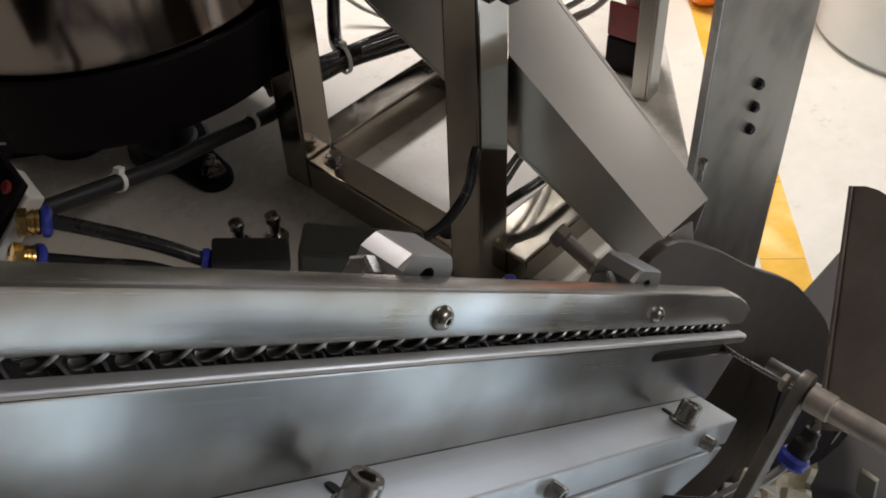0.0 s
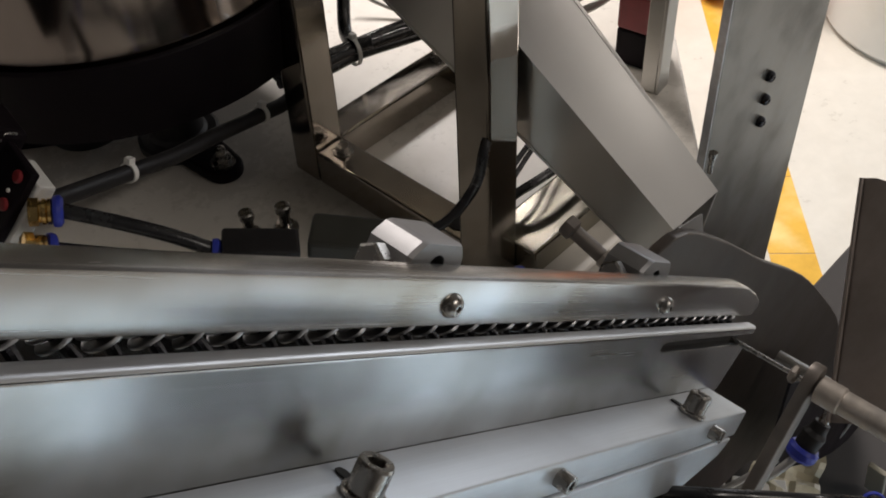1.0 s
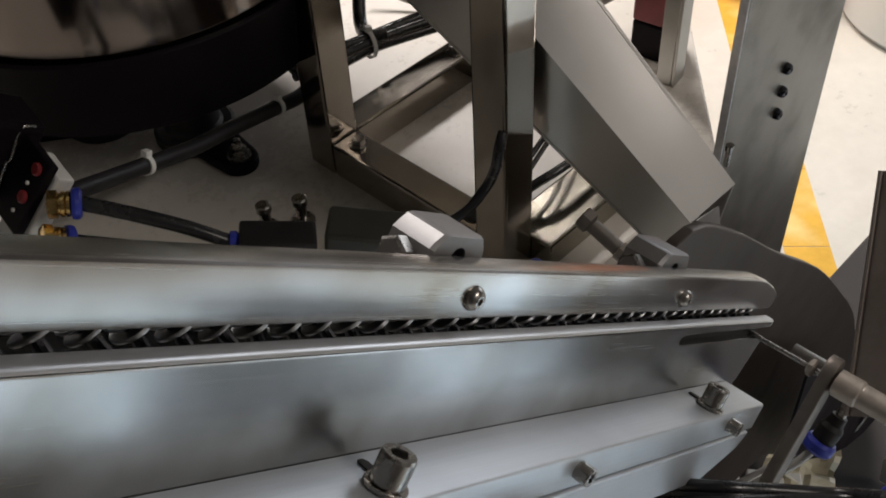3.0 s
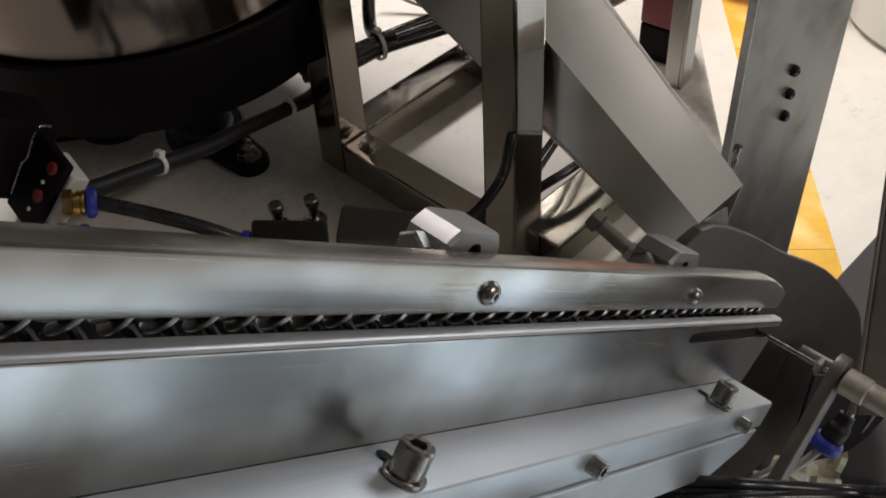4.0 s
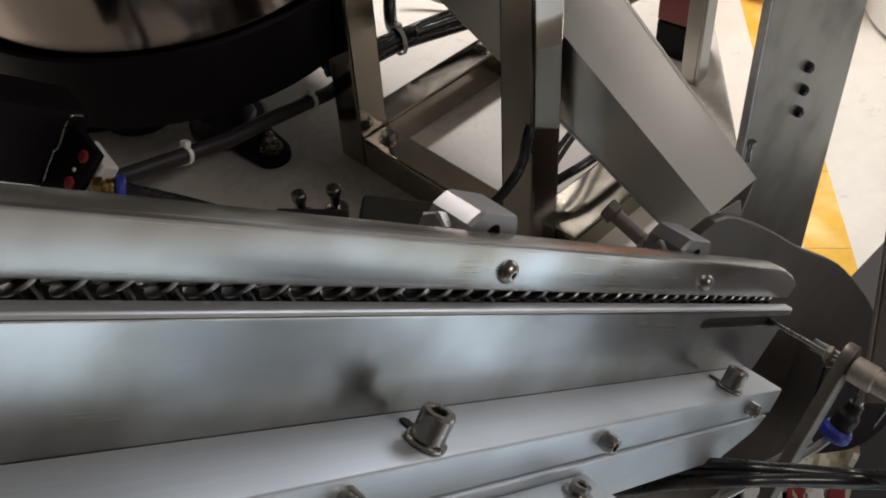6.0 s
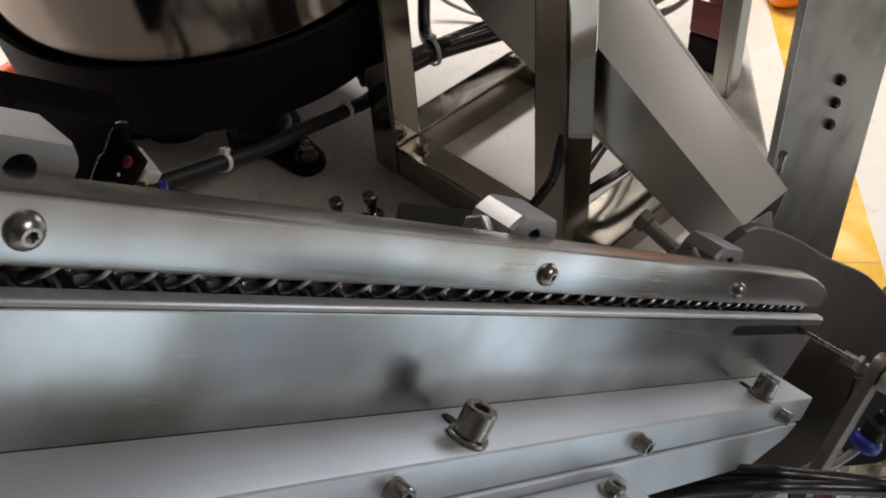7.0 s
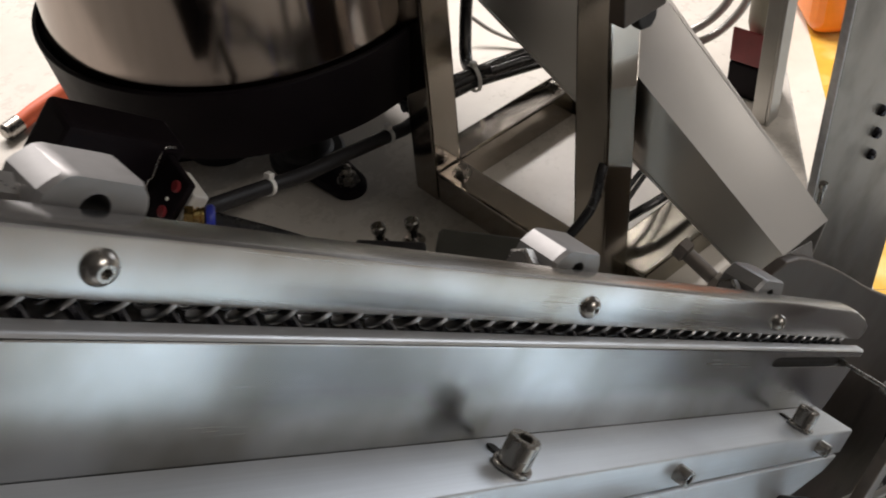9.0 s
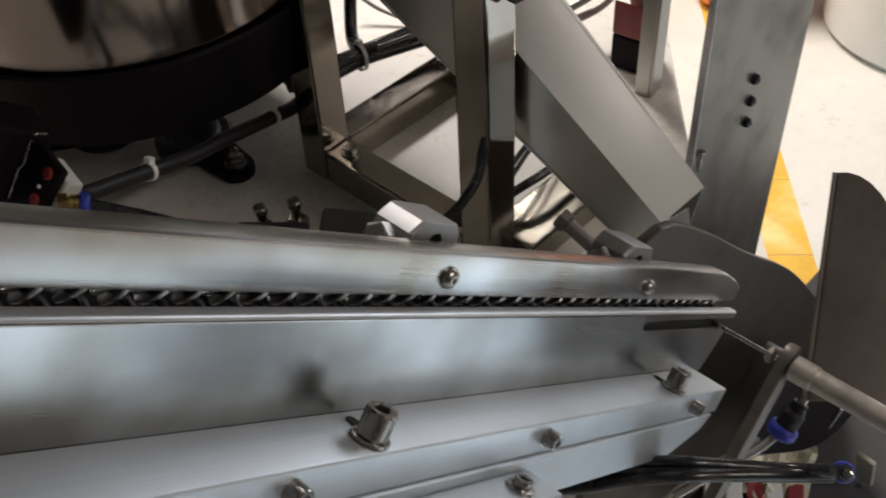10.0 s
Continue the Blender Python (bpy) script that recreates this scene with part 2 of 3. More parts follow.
structure("floor", box(-3, 4, -3, 4, -0.1, 0), FLOOR, "glossy cream epoxy factory floor with faint stains")
structure("ceiling", box(-3, 4, -3, 4, 2.8, 2.9), WALL, "plain grey ceiling")
structure("wall_north", box(-3, 4, 4, 4.1, 0, 2.8), WALL, "plain grey wall")
structure("wall_south", box(-3, 4, -3.1, -3, 0, 2.8), WALL, "plain grey wall")
structure("wall_east", box(4, 4.1, -3, 4, 0, 2.8), WALL, "plain grey wall")
structure("wall_west", box(-3.1, -3, -3, 4, 0, 2.8), WALL, "plain grey wall")

# the machine's top: its slanted edge runs beside the tall post
TOP = 0.613
ux, uy = 0.763, 0.647
outline = [(-0.25, 0.135), (0.404, 0.135), (0.404 + 0.75 * ux, 0.135 + 0.75 * uy), (0.404 + 0.75 * ux - 0.9 * uy, 0.135 + 0.75 * uy + 0.9 * ux), (-0.25, 0.9)]
table = thing("machine_table", pose(0, 0, 0), "cream-painted flat machine table top carrying the feeder", "table")
part("tabletop", prism(outline, 0.016, 0.002, pose(0, 0, TOP - 0.016)), TABLE, table)
for x, y in ((-0.2, 0.19), (0.37, 0.19), (0.85, 0.66), (0.4, 1.15), (-0.2, 0.85)):
    part("leg", box(x - 0.03, x + 0.03, y - 0.03, y + 0.03, 0, TOP - 0.016, 0.003), GREYPROFILE, table)

# yellow floor marking, parallel to the table's edge
tape = pose(1.037, 0.273, 0, 0, 0, 41)
for i in range(17):
    x = -1.78 + i * 0.16
    structure("floor_marking", box(x, x + 0.1585, 0, 0.062, 0, 0.0008, 0, m=tape), TAPE, "worn yellow adhesive floor marking tape")

# ---- the inclined feed rail: x runs down the rail, y away, z square to it ----
RAIL = Matrix(((0.7714, 0, 0.6363, 0.2025), (0, 1, 0, 0), (-0.6363, 0, 0.7714, 0.701), (0, 0, 0, 1)))
rail = thing("feed_rail", RAIL, "inclined brushed steel gravity feed rail filled with screws", "feed rail")
UP = -0.62

# top cover bar with rounded lower end
cover = [(UP, 0.0254), (0.0255, 0.0268), (0.0282, 0.0280), (0.0292, 0.0305), (0.0285, 0.0338), (0.0200, 0.0366), (0.0080, 0.0389), (-0.0020, 0.0396), (UP, 0.0357)]
part("cover_bar", prism(cover, 0.0073, 0.0012, pose(0, 0.0298, 0, 90), 3), GROUND, rail, "ground steel cover bar with rounded end")
# front track plate with a slot sawn into its lower end; its top rises a little towards that end
track = [(UP, -0.012), (0.004, -0.012), (0.0135, 0.0), (0.0192, 0.0180), (-0.064, 0.0176), (-0.0675, 0.0186), (-0.0675, 0.0203), (-0.064, 0.0213), (0.0215, 0.0219), (0.0225, 0.0242), (UP, 0.0221)]
part("track_plate", prism(track, 0.0038, 0.0004, pose(0, 0.0213, 0, 90), 2), BRUSHED, rail, "brushed steel track plate with a slot at its end")
back = [(UP, -0.03), (-0.008, -0.03), (0.0105, 0.0185), (0.012, 0.0252), (UP, 0.0232)]
part("track_plate", prism(back, 0.004, 0.0005, pose(0, 0.0345, 0, 90), 2), BRUSHED, rail)
# rounded lip along the plate's top, its shine put into a brighter steel
ALONG = Matrix(((0, 0, 1, UP), (1, 0, 0, 0), (0, 1, 0.0033, -0.0004), (0, 0, 0, 1)))
lip = [(0.0176, 0.02262), (0.0178, 0.0230), (0.0182, 0.0233), (0.0189, 0.02345), (0.0213, 0.0235), (0.0213, 0.02262)]
part("track_lip", prism(lip, 0.0226 - UP, 0, ALONG), BRIGHT_EDGE, rail, "rounded lip of the track plate, its shine painted brighter", 50)
# dark filler: the gap's shade is put into its colour
part("gap_shade", box(-0.066, 0.0185, 0.0214, 0.0262, 0.0174, 0.0224), HOLE, rail, "dark filler painting the shade behind the slot")
# base block with the ledge on which the cap screws sit
ledge = [(0.01728, 0.0), (0.01728, -0.0102), (0.0017, -0.0102), (0.0013, -0.0100), (0.0012, -0.0096), (0.0012, -0.0008), (0.0014, -0.0003), (0.0019, 0.0)]
part("base_block", prism(ledge, 0.001 - UP, 0, Matrix(((0, 0, 1, UP), (1, 0, 0, 0), (0, 1, 0, 0), (0, 0, 0, 1)))), PLATED, rail, "satin aluminium ledge block", 50)
low = [(UP, -0.0104), (-0.004, -0.0104), (-0.010, -0.017), (-0.034, -0.026), (UP, -0.026)]
part("lower_block", prism(low, 0.016, 0.0006, pose(0, 0.0162, 0, 90)), PLATED, rail)
part("step_block", box(UP, -0.148, -0.0125, -0.0001, -0.03, -0.0135, 0.0006), PLATED, rail)

for s in (-0.3235, -0.1905, -0.0685, -0.452):
    m = Matrix.Translation((s, 0.0227, 0.0319)) @ TO_FRONT
    part("button_screw", lathe([(0.0029, 0), (0.0029, 0.0006), (0.0026, 0.0014), (0.0021, 0.0020), (0.0014, 0.0024), (0.0010, 0.0024, 6), (0.0009, 0.0023, 6), (0.0009, 0.0014, 6)], 24, m), CHROME, rail)
for s in (-0.2195, -0.0435, -0.40):
    # flat dark piece: the slot's inner shade is put into its colour
    slot = [(s + 0.0006, 0.003), (s + 0.0032, 0.003), (s + 0.0032, 0.0140), (s + 0.0026, 0.0150), (s + 0.0012, 0.0150), (s + 0.0006, 0.0140)]
    part("slot_shade", prism(slot, 0.0004, 0, pose(0, 0, 0.0001)), HOLE, rail)
    bolt = part("cap_screw", socket_head(0.0037, 0.0064), CHROME, rail)
    bolt.matrix_basis = pose(s, 0.0064, 0.0014)
    part("washer", washer(0.0046, 0.002, 0.0009), CHROME, bolt).matrix_basis = pose(0, 0, -0.0010)
for s in (-0.247, -0.1435, -0.031, -0.358):
    bolt = part("cap_screw", socket_head(0.0026, 0.0042), CHROME, rail)
    bolt.matrix_basis = Matrix.Translation((s, 0.0012, -0.0045)) @ TO_FRONT
bolt = part("cap_screw", lathe([(0.004, 0), (0.004, 0.0008), (0.0026, 0.001), (0.0026, 0.003), (0.0014, 0.003, 6), (0.0012, 0.0015, 6)], 24), CHROME, rail)
bolt.matrix_basis = pose(-0.162, -0.0062, -0.0135)

# screws queued in the track
proto = None
PITCH = 0.0083
count = 0
s = 0.006
while s > -0.46:
    m = RAIL @ Matrix.Translation((s, 0.0264, 0.0261 + 0.0012 * (s + 0.3) / 0.3)) @ pose(0, 0, 0, -24 + 5 * math.sin(count * 1.7), -44 + 6 * math.sin(count * 2.3), 0)
    if proto is None:
        proto = thing("machine_screw", m, "small dark zinc screw hanging in the feed rail", "screw", "screws queued in the rail")
        part("head", lathe([(0.0012, -0.0008), (0.0029, -0.0003), (0.0033, 0.0001), (0.0031, 0.0006), (0.0022, 0.0009), (0.0014, 0.0009), (0.0011, 0.0004), (0.0003, 0.0004)], 20), DARKSCREW, proto)
        part("rim", lathe([(0.0030, 0.0006), (0.0033, 0.0006), (0.0035, 0.0003), (0.0033, 0.0), (0.0032, 0.0), (0.0030, 0.0006)], 20, cap=False), RIM, proto, "bright rim")
        part("washer", lathe([(0.0012, -0.0022), (0.0034, -0.0022), (0.0035, -0.0018), (0.0033, -0.0015), (0.0012, -0.0015), (0.0012, -0.0022)], 20, cap=False), RIM, proto, "loose steel washer")
        part("shank", lathe([(0.0009, -0.008), (0.0012, -0.0072), (0.0012, 0)], 10), DARKSCREW, proto)
    else:
        copy_thing(proto, m)
    s -= PITCH
    count += 1


# clamp blocks behind the cover bar
def clamp_block(s, size):
    b = thing("clamp_block", RAIL @ pose(s, 0.0299, 0.0372) @ Matrix.Scale(size, 4), "small blasted aluminium clamp block with a cross hole and chamfered edges", "clamp block", "clamp blocks on the rail")
    w, lo, hi = 0.0084, -0.022, 0.0046
    outer = [(-w, lo), (w, lo), (w, hi - 0.0026), (w - 0.0022, hi), (-w + 0.0030, hi), (-w, hi - 0.0030)]
    n, pts = 40, []
    bm = bmesh.new()
    for i in range(n):
        a = 2 * math.pi * i / n
        dx, dy = math.cos(a), math.sin(a)
        best = 1.0
        for (x0, y0), (x1, y1) in zip(outer, outer[1:] + outer[:1]):
            den = dx * (y1 - y0) - dy * (x1 - x0)
            if abs(den) > 1e-12:
                t = (x0 * (y1 - y0) - y0 * (x1 - x0)) / den
                u = (x0 * dy - y0 * dx) / den
                if t > 0 and -1e-6 <= u <= 1 + 1e-6:
                    best = min(best, t)
        pts.append((dx * best, dy * best, dx * 0.0023, dy * 0.0023))
    f0 = [bm.verts.new((p[0] * 0.93, 0, p[1] * 0.96 - 0.0001)) for p in pts]
    f1 = [bm.verts.new((p[0], 0.0009, p[1])) for p in pts]
    f2 = [bm.verts.new((p[0], 0.0098, p[1])) for p in pts]
    h0 = [bm.verts.new((p[2], 0, p[3])) for p in pts]
    h1 = [bm.verts.new((p[2], 0.007, p[3])) for p in pts]
    for i in range(n):
        j = (i + 1) % n
        for a, c in ((h1, h0), (h0, f0), (f0, f1), (f1, f2)):
            bm.faces.new((a[i], a[j], c[j], c[i]))
    bm.faces.new(f2)
    bm.faces.new(h1)
    part("body", bm, BLOCK, b, "", 25)
    m = Matrix.Translation((-w, 0.0055, -0.002)) @ pose(0, 0, 0, 0, -90)
    part("hex_bolt", lathe([(0.002, -0.001), (0.002, 0.001), (0.0034, 0.001, 6), (0.0034, 0.0035, 6), (0.0028, 0.004, 6)], 24, m), CHROME, b)
    return b


for s, size in ((-0.3222, 1.08), (-0.1908, 1.2), (-0.0680, 1.32)):
    clamp_block(s, size)

# ---- air cylinder at the rail's lower end ----
CYL = (0.2225, 0.0, 0.7085)
air = thing("air_cylinder", pose(*CYL), "small stainless air cylinder with a thin rod at the rail's end", "air cylinder")
part("rod", lathe([(0.0009, 0), (0.0009, 0.03)], 12, Matrix.Translation((0, 0.021, 0)) @ TO_FRONT), CHROME, air)
part("rod_nut", lathe([(0.0022, 0, 6), (0.0036, 0.0008, 6), (0.0036, 0.0022, 6), (0.0024, 0.003)], 24, Matrix.Translation((0, -0.0035, 0)) @ TO_FRONT), NOSE, air)
part("nose", lathe([(0.004, 0), (0.0052, 0.0005), (0.0052, 0.009), (0.0046, 0.0096)], 24, Matrix.Translation((0, -0.0145, 0)) @ TO_FRONT), NOSE, air)
part("barrel", lathe([(0.0042, 0), (0.0046, 0.001), (0.0046, 0.06), (0.0040, 0.062)], 24, Matrix.Translation((0, -0.0235, 0)) @ TO_FRONT), NOSE, air)
arm = thing("cylinder_arm", RAIL @ pose(0.0125, 0, 0), "grey flat steel arm with a rounded end holding the air cylinder", "bracket")
pts = [(-0.006, -0.075), (0.006, -0.075)] + [(0.006 * math.cos(a), 0.0195 + 0.007 * math.sin(a)) for a in [i * math.pi / 10 for i in range(11)]]
part("plate", prism(pts, 0.0048, 0.0008, pose(0, -0.0088, 0, 90)), ARM, arm)

# ---- stainless stand beside the bowl ----
stand = thing("steel_stand", pose(0, 0, 0), "polished stainless square-tube stand bolted to the table", "stand")
T, B0, B1 = 0.021, TOP, TOP + 0.022
xa, ya, yc, xb = 0.250, 0.297, 0.165, 0.372


def hollow(x0, x1, y0, y1, z0, z1):
    return box(x0, x1, y0, y1, z0, z1, 0.0016, 2)


part("post", hollow(xa, xa + T, ya, ya + T, B0, 1.15), POLISHED, stand)
part("post", hollow(xa, xa + T, yc, yc + T, B0, 1.15), POLISHED, stand)
part("base_tube", hollow(xa + 0.0004, xa + T - 0.0004, yc + T, ya, B0, B1), POLISHED, stand)
part("base_tube", hollow(xa + T, xb, ya, ya + T, B0, B1), POLISHED, stand)
part("base_tube", hollow(xa + T, xb, yc - 0.012, yc + T - 0.002, B0, B1 - 0.004), TUBE, stand)
part("base_tube", hollow(xb, xb + T, yc - 0.012, ya + T, B0, B1 + 0.0006), TUBE, stand)
for x, y in ((0.2615, 0.286), (0.365, 0.307)):
    part("hex_bolt", lathe([(0.006, 0), (0.006, 0.0008), (0.0042, 0.0008, 6), (0.0042, 0.004, 6), (0.0036, 0.0045)], 24, pose(x, y, B1)), CHROME, stand)
# raised dark disc that paints a hole in the tube
part("hole_disc", lathe([(0.006, 0), (0.0062, 0.0006), (0.0045, 0.0012), (0.001, 0.0012)], 20, pose(0.2605, 0.196, B1)), HOLE, stand)

# ---- inclined delivery chute ----
chute = thing("delivery_chute", pose(0.275, 0.079, 0.69), "square brushed stainless delivery chute slanting down past the stand", "chute")


def sheet(name, a, b, c, d, inward):
    """One folded side of the chute, 1.5 mm thick."""
    bm = bmesh.new()
    n, rows = 16, []
    for i in range(n + 1):
        p, q = Vector(a).lerp(Vector(d), i / n), Vector(b).lerp(Vector(c), i / n)
        row = []
        for k in range(5):
            r = p.lerp(q, k / 4)
            row.append((bm.verts.new(r), bm.verts.new(r + Vector(inward))))
        rows.append(row)
    for p, q in zip(rows, rows[1:]):
        for k in range(4):
            bm.faces.new((p[k][0], p[k + 1][0], q[k + 1][0], q[k][0]))
            bm.faces.new((p[k][1], q[k][1], q[k + 1][1], p[k + 1][1]))
        bm.faces.new((p[0][0], q[0][0], q[0][1], p[0][1]))
        bm.faces.new((p[4][0], p[4][1], q[4][1], q[4][0]))
    for p in (rows[0], rows[-1]):
        for k in range(4):
            bm.faces.new((p[k][0], p[k][1], p[k + 1][1], p[k + 1][0]))
    part(name, bm, CHUTE, chute)


lt, rt, lb, rb = (0, 0, 0.001), (0.035, 0, 0), (0, 0.005, -0.031), (0.035, 0.005, -0.035)
LT, RT, LB, RB = (0, 0.341, 0.2205), (0.035, 0.341, 0.269), (0, 0.341, 0.124), (0.035, 0.341, 0.172)
OUT = Vector((0.0004, 0, 0))
sheet("top_sheet", Vector(lt) - OUT, Vector(rt) + OUT, Vector(RT) + OUT, Vector(LT) - OUT, (0, 0.0008, -0.0013))
sheet("side_sheet", lb, lt, LT, LB, (0.0015, 0, -0.0001))
sheet("side_sheet", rt, rb, RB, RT, (-0.0015, 0, -0.0001))
sheet("bottom_sheet", Vector(rb) + OUT, Vector(lb) - OUT, Vector(LB) - OUT, Vector(RB) + OUT, (0, -0.0008, 0.0013))
part("lip", prism([(0.004, 0), (0.016, 0.0), (0.021, 0.013), (0.004, 0.016)], 0.0012, 0.0003, Matrix.Translation((-0.003, -0.008, -0.012)) @ pose(0, 0, 0, 62)), BLOCK, chute)

# ---- tall drilled post ----
post = thing("drilled_post", pose(0.3495, 0.107, 0), "tall mill-finish steel flat post with three tapped holes", "post")
part("flat", box(0, 0.1085, 0, 0.005, 0.0, 1.3, 0.0008), MILL, post)
# added bright strip: the edge's reflection is put into its colour
part("edge_shine", box(-0.0009, -0.0001, 0.0003, 0.0047, 0.0, 1.3), BRIGHT_EDGE, post, "bright strip painting the reflection on the post's edge")
for z in (0.692, 0.6775, 0.663):
    sc = part("set_screw", lathe([(0.0031, 0), (0.0031, 0.0016), (0.0026, 0.0028), (0.0016, 0.0034), (0.0013, 0.0034, 6), (0.0012, 0.0012, 6)], 20), DARKSCREW, post)
    sc.matrix_basis = Matrix.Translation((0.052, 0, z)) @ TO_FRONT
part("pin", lathe([(0.0014, 0), (0.0014, 0.010), (0.0022, 0.010), (0.0022, 0.013)], 16, pose(-0.002, -0.004, 0.664)), CHROME, post)

# ---- dark side plate with a curved edge, below the rail's end ----
side = thing("side_plate", pose(0, 0.06, 0), "dark grey steel side plate with a curved upper edge", "steel plate")
edge = smooth_path([(0.20, 0.715, 0), (0.242, 0.722, 0), (0.283, 0.691, 0), (0.336, 0.638, 0), (0.397, 0.580, 0), (0.448, 0.520, 0), (0.491, 0.464, 0), (0.515, 0.42, 0), (0.54, 0.38, 0), (0.55, 0.345, 0), (0.53, 0.336, 0), (0.50, 0.336, 0), (0.47, 0.338, 0), (0.445, 0.35, 0), (0.419, 0.372, 0), (0.388, 0.399, 0), (0.30, 0.42, 0), (0.20, 0.42, 0)], 4)
part("plate", prism([(p.x, p.y) for p in edge], 0.005, 0.0008, pose(0, 0.005, 0, 90)), SIDEPLATE, side)
for x, z in ((0.385, 0.50), (0.42, 0.44)):
    part("spacer", lathe([(0.006, 0), (0.006, 0.0425)], 20, Matrix.Translation((x, 0.0472, z)) @ TO_FRONT), GREYPROFILE, side)

# ---- sheets under the air cylinder ----
under = thing("lower_bracket", pose(0, 0, 0), "black sheet with a curved edge under the air cylinder", "bracket")
part("black_sheet", prism([(0.3114, 0.5964), (0.3792, 0.5332), (0.5063, 0.3885), (0.5008, 0.3679), (0.4766, 0.3726), (0.4433, 0.3918), (0.4074, 0.4218), (0.3609, 0.4682), (0.3248, 0.5059), (0.3116, 0.5432)], 0.0015, 0, pose(0, 0.0235, 0, 90)), ENAMEL, under)
part("spacer", lathe([(0.004, 0), (0.004, 0.0325)], 16, Matrix.Translation((0.3792, 0.0548, 0.5292)) @ TO_FRONT), GREYPROFILE, under)

# ---- curved guard sheet in front of the cylinder's far end ----
guard = thing("curved_guard", pose(0, 0, 0), "dark curved steel guard sheet", "guard")
bm = bmesh.new()
foot_pt, top_pt = Vector((0.195, -0.042, 0.637)), Vector((0.295, 0.014, 0.744))
right, toward = Vector((0.675, -0.738, 0.0)), Vector((-0.49, -0.45, 0.74))
cols = []
for i in range(19):
    u = i / 18
    bulge = toward * (0.020 * math.sin(math.pi * min(1, u * 1.15)))
    head = top_pt + (foot_pt - top_pt) * min(0.85, 1.4 * u ** 2)
    rows = []
    # cut away below at its inner half
    low = foot_pt.lerp(top_pt, 0.40 * (1 - min(1, max(0, (u - 0.42) / 0.14))))
    for p in (low, head):
        q = p + right * (0.062 * u) + bulge
        rows += [bm.verts.new(q), bm.verts.new(q - toward * 0.0025)]
    cols.append(rows)
for p, q in zip(cols, cols[1:]):
    for a, d in ((0, 2), (2, 3), (3, 1), (1, 0)):
        bm.faces.new((p[a], q[a], q[d], p[d]))
for p in (cols[0], cols[-1]):
    bm.faces.new((p[0], p[2], p[3], p[1]))
part("sheet", bm, GUARD, guard)
part("rolled_edge", tube([foot_pt.lerp(top_pt, 0.40 + 0.1 * k) + Vector((-0.0006, 0.0006, 0)) for k in range(7)], 0.0009, 10, 3), GUARD, guard, "", 60)

# ---- vibratory bowl feeder ----
bowl = thing("bowl_feeder", pose(0.222, 0.429, 0), "bowl feeder with a black base ring and polished steel bowl", "bowl feeder")
part("base_ring", lathe([(0.104, 0.685), (0.1185, 0.685), (0.1215, 0.705), (0.1245, 0.727), (0.1250, 0.7305), (0.1242, 0.7315), (0.1222, 0.7315), (0.1205, 0.728), (0.104, 0.700), (0.104, 0.685)], 96, cap=False), ENAMEL, bowl, "black enamelled base ring")
part("bowl_wall", lathe([(0.108, 0.706), (0.1195, 0.7285), (0.1175, 0.7365), (0.1155, 0.812), (0.112, 0.812), (0.105, 0.706)], 96, cap=False), BOWLSTEEL, bowl, "polished steel bowl wall")
# flare above the view, added so the bowl shades the table
part("shade_skirt", lathe([(0.1142, 0.8122), (0.12, 0.818), (0.265, 0.882), (0.272, 0.90), (0.272, 0.97), (0.269, 0.97), (0.269, 0.905), (0.262, 0.888), (0.02, 0.83)], 96, cap=False), TUBE, bowl, "unseen flaring steel skirt, added to shade the table")
part("drive_unit", lathe([(0.082, 0.676), (0.096, 0.678), (0.096, 0.700), (0.08, 0.704), (0.02, 0.704)], 64, cap=True), RUBBER, bowl, "black drive unit under the ring")
for a in (-92, 28, 148):
    x, y = 0.037 * math.cos(radians(a)), 0.037 * math.sin(radians(a))
    ft = part("foot", lathe([(0.024, 0.0), (0.025, 0.002), (0.025, 0.007), (0.023, 0.0085), (0.018, 0.009), (0.0165, 0.012), (0.016, 0.060), (0.014, 0.085)], 32, pose(x, y, TOP)), RUBBER, bowl, "black rubber foot")
    k = Matrix.Translation((x, y, TOP)) @ pose(0, 0, 0, 0, 0, a)
    lug = [(0.0, -0.016)] + [(0.0455 + 0.0115 * math.cos(q), 0.0115 * math.sin(q)) for q in [radians(-90 + 18 * i) for i in range(11)]] + [(0.0, 0.016)]
    part("lug", prism(lug, 0.0078, 0.002, k @ pose(0, 0, 0.0001)), ENAMEL, ft)
    part("nut", lathe([(0.0075, 0), (0.0075, 0.001), (0.0055, 0.001, 6), (0.0055, 0.006, 6), (0.003, 0.0065), (0.003, 0.011), (0.002, 0.0115)], 24, k @ pose(0.0455, 0, 0.0078)), CHROME, ft)

# ---- valve unit with push-in fittings and hoses ----
valve = thing("solenoid_valve", Matrix.Translation((0.0830, 0.2575, 0.7490)) @ RAIL.to_3x3().to_4x4() @ pose(0, 0, 0, 12), "black solenoid valve with red buttons and a white manifold", "valve")
part("coil_housing", box(-0.050, 0.010, 0.0232, 0.048, -0.036, 0.004, 0.003), ENAMEL, valve)
part("face", box(0.0, 0.004, 0.0, 0.023, -0.036, 0.0, 0.001), ENAMEL, valve)
part("manifold", box(0.0042, 0.0125, -0.002, 0.018, -0.047, -0.004, 0.0012), WHITE, valve, "white manifold body")
for z in (-0.006, -0.020):
    part("button", lathe([(0.0028, 0), (0.0028, 0.0010), (0.0022, 0.0015)], 20, Matrix.Translation((0.0, 0.0065, z)) @ pose(0, 0, 0, 0, -90)), RED, valve, "red button")
    part("button", lathe([(0.0009, 0), (0.0009, 0.0006), (0.0006, 0.0008)], 16, Matrix.Translation((0.0, 0.008, z - 0.008)) @ pose(0, 0, 0, 0, -90)), WHITE, valve)
